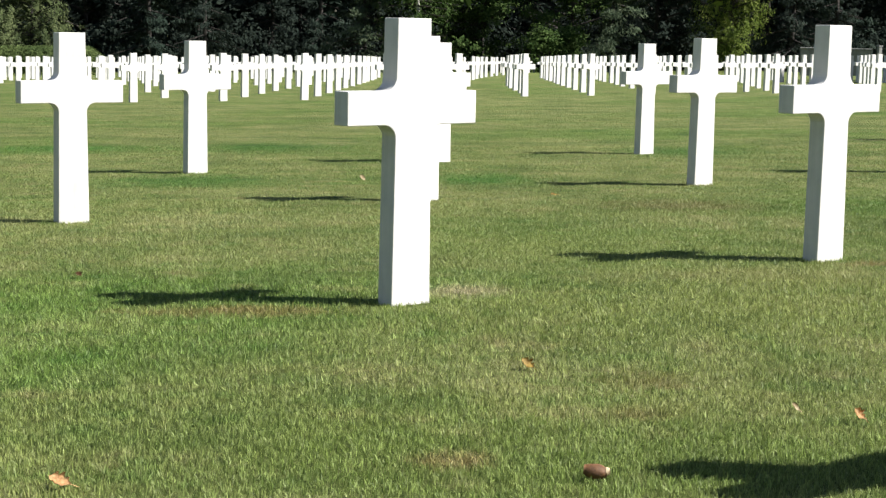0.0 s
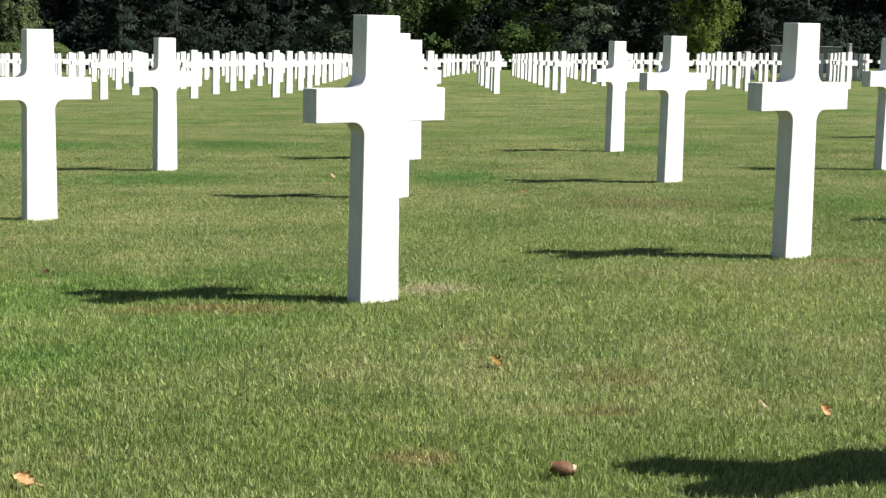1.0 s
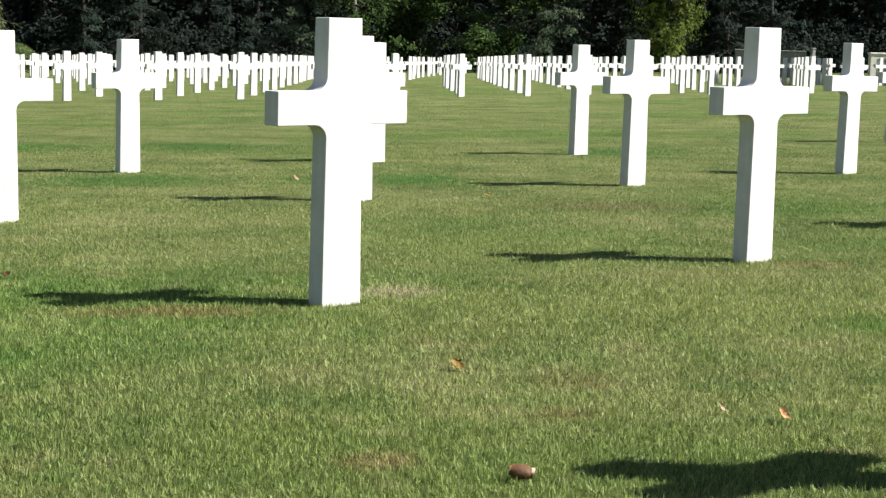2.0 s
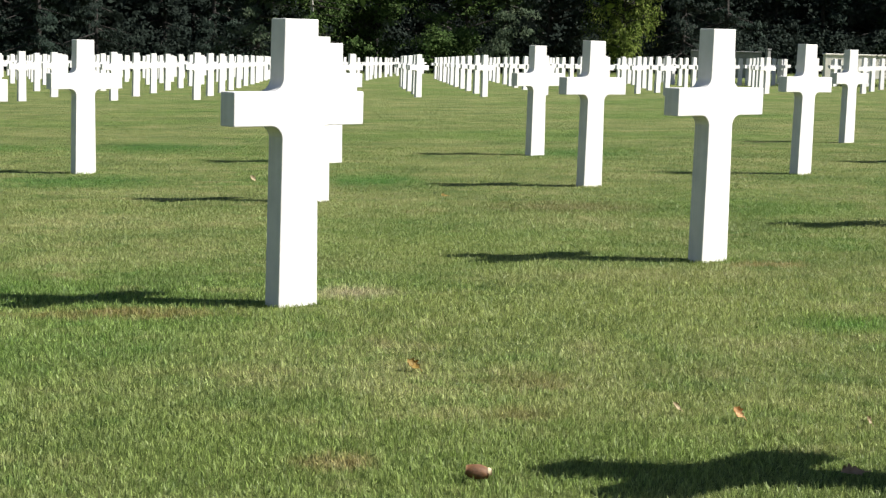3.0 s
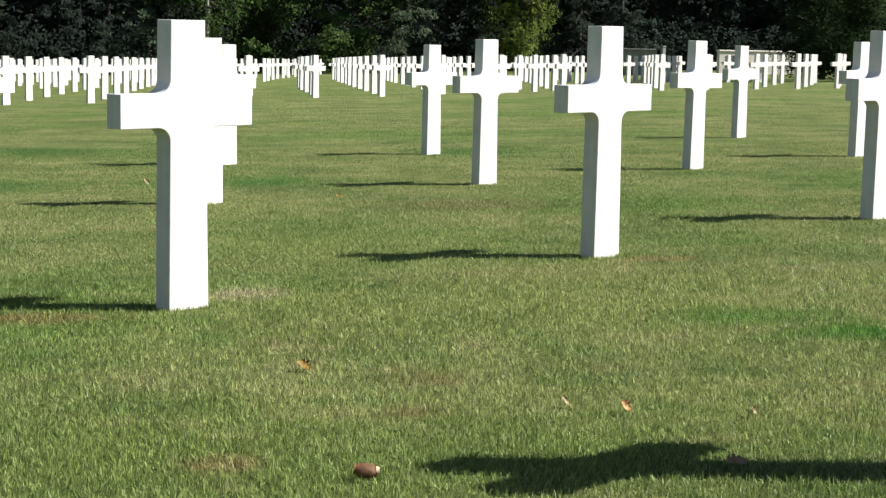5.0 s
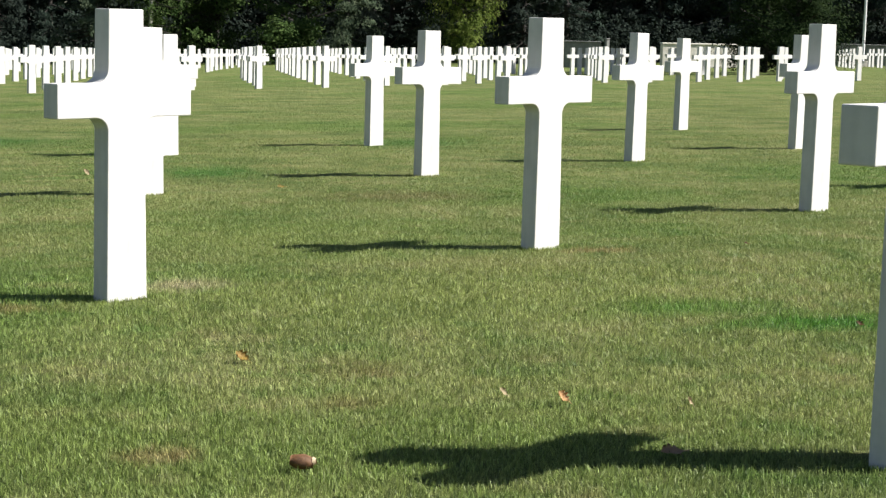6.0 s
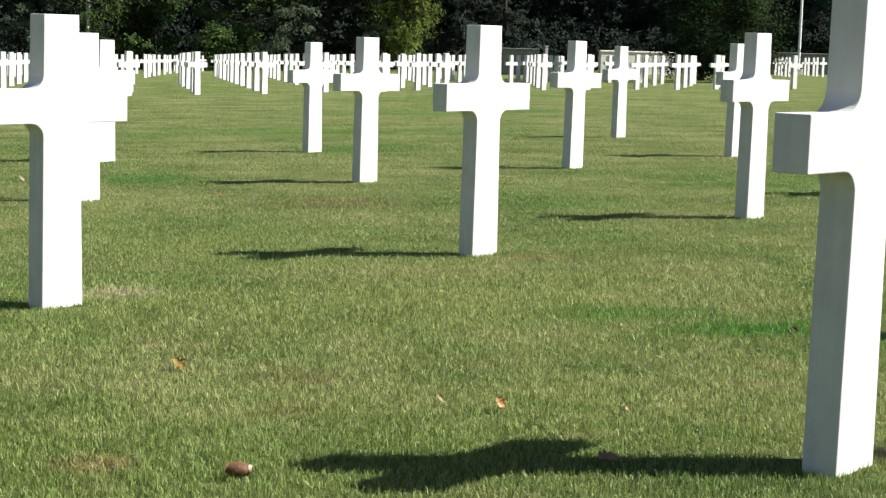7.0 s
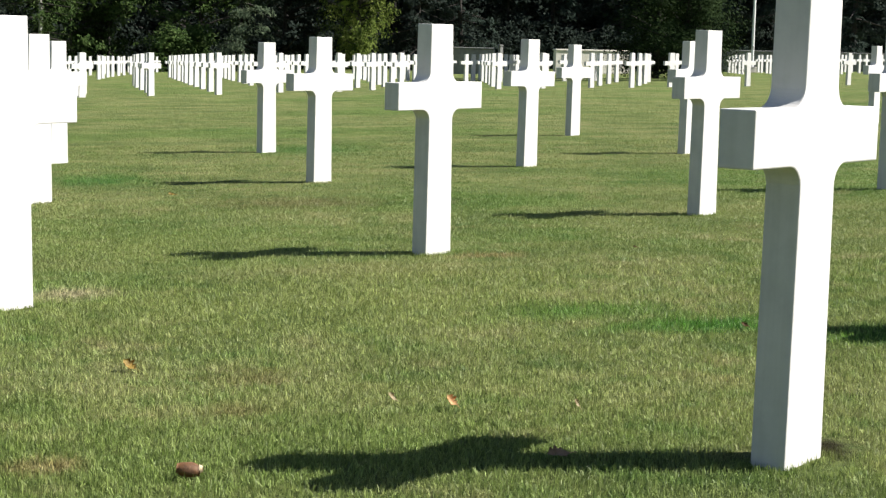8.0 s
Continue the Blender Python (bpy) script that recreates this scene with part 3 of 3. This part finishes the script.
fallen_leaf(0.930, 4.40, 0.028, 60, 0.2, M_TAN, "cream dead leaf on the grass", 0.020, 35)


# ---------------------------------------------------------------- grass
def build_grass(name, seed, y0, y1, per_m2, length, width, bend, fade=False):
    """A strip of lawn as single blades; three corners each, or five where they stand close by."""
    rng = np.random.default_rng(seed)
    area = 0.5 * (y1 - y0) * (0.92 * (y0 + y1) + 0.8)
    n = int(area * per_m2)
    y = np.sqrt(rng.uniform(y0 * y0, y1 * y1, n))
    u = rng.uniform(-0.07, 1.07, n)
    x = -0.34 * y - 0.3 + u * (0.90 * y + 0.6)
    ln = length * rng.uniform(0.78, 1.1, n)
    w = width * rng.uniform(0.7, 1.3, n)
    for fx, fy, _ in FEET:
        ln *= np.where(np.hypot(x - fx, y - fy) < 0.14, 0.38, 1.0)
    ln *= np.where(np.hypot(x - 1.82, y - 3.59) < 0.10, 0.4, 1.0)
    side = rng.uniform(0, 2 * np.pi, n)
    tilt = np.abs(rng.normal(0.54 if y1 < 5 else 0.92, bend, n))
    # blades of one tuft lean alike and are alike in height
    cell = np.floor(x / 0.013 / (0.4 + y / 8)) * 12.9898 + np.floor(y / 0.013 / (0.4 + y / 8)) * 78.233
    luck = np.modf(np.abs(np.sin(cell) * 43758.5453))[0]
    way = luck * 2 * np.pi + rng.normal(0, 0.7 if y1 < 8 else 2.5, n)
    ln = ln * (0.72 + 0.5 * np.modf(luck * 7.13)[0])
    # thin out towards the sides and the ends of the sown part
    edge = np.clip(np.minimum(u + 0.07, 1.07 - u) / 0.12, 0, 1) * np.clip((y - 2.6) / 0.55, 0, 1)
    if fade:
        edge *= (y1 - y) / (y1 - y0)
    keep = rng.uniform(0, 1, n) < edge
    n = int(keep.sum())
    x, y, ln, w, side, tilt, way = (a[keep] for a in (x, y, ln, w, side, tilt, way))
    z = ground_z(x, y)
    foot = np.stack([x, y, z - 0.004], 1)
    across = np.stack([np.cos(side), np.sin(side), 0 * x], 1) * (w / 2)[:, None]
    lean1 = np.stack([np.cos(way) * np.sin(tilt * 0.6), np.sin(way) * np.sin(tilt * 0.6), np.cos(tilt * 0.6)], 1)
    lean2 = np.stack([np.cos(way) * np.sin(tilt * 1.7), np.sin(way) * np.sin(tilt * 1.7), np.cos(tilt * 1.7)], 1)
    knee = foot + lean1 * (ln * 0.55)[:, None]
    tip = knee + lean2 * (ln * 0.45)[:, None]
    k = np.arange(n)[:, None]
    if y1 <= 4.7:
        v = np.stack([foot - across, foot + across, knee + across * 0.75, knee - across * 0.75, tip], 1).reshape(-1, 3)
        corners = (k * 5 + np.array([0, 1, 2, 0, 2, 3, 3, 2, 4])).ravel()
    else:
        v = np.stack([foot - across, foot + across, tip], 1).reshape(-1, 3)
        corners = (k * 3 + np.array([0, 1, 2])).ravel()
    ob = fast_mesh(name, v, corners, 3, M_BLADE if y1 < 8 else M_SWARD)
    tagged(ob, "short mown grass, green with straw-coloured blades", "grass", kind="stuff")


build_grass("grass", 1, 2.6, 4.6, 34000, 0.024, 0.0024, 0.58)
build_grass("grass", 2, 4.6, 7.0, 27000, 0.026, 0.0043, 0.52)
build_grass("grass", 3, 7.0, 11.0, 13500, 0.026, 0.0054, 0.4)
build_grass("grass", 4, 11.0, 18.0, 4200, 0.021, 0.0080, 0.4)
build_grass("grass", 5, 18.0, 36.0, 850, 0.015, 0.014, 0.4, True)


def build_tufts():
    """Longer blades that the mower misses, close round the feet of the near crosses."""
    rng = np.random.default_rng(31)
    spots = []
    for x, y, yaw in FEET:
        if y < 14:
            n = int(1100 * min(1.0, (5.0 / y) ** 1.2))
            side = rng.uniform(0, 2 * np.pi, n)
            u = np.clip(np.cos(side) * 1.6, -1, 1) * (FOOT_W / 2 + 0.012 + rng.exponential(0.014, n))
            v = np.clip(np.sin(side) * 1.6, -1, 1) * (DEEP / 2 + 0.010 + rng.exponential(0.014, n))
            c, q = math.cos(radians(yaw)), math.sin(radians(yaw))
            spots.append(np.stack([x + u * c - v * q, y + u * q + v * c, np.full(n, min(2.2, max(1.0, y / 5.0)))], 1))
    spot = np.concatenate(spots)
    n = len(spot)
    ln, w = rng.uniform(0.008, 0.027, n), 0.0042 * spot[:, 2]
    side, way, tilt = rng.uniform(0, 2 * np.pi, n), rng.uniform(0, 2 * np.pi, n), np.abs(rng.normal(0.15, 0.3, n))
    foot = np.stack([spot[:, 0], spot[:, 1], ground_z(spot[:, 0], spot[:, 1]) - 0.004], 1)
    across = np.stack([np.cos(side), np.sin(side), 0 * side], 1) * (w / 2)[:, None]
    tip = foot + np.stack([np.cos(way) * np.sin(tilt), np.sin(way) * np.sin(tilt), np.cos(tilt)], 1) * ln[:, None]
    v = np.stack([foot - across, foot + across, tip], 1).reshape(-1, 3)
    ob = fast_mesh("grass_tufts", v, np.arange(3 * n), 3, M_BLADE)
    tagged(ob, "longer uncut grass round the feet of the crosses", "grass", kind="stuff")


build_tufts()
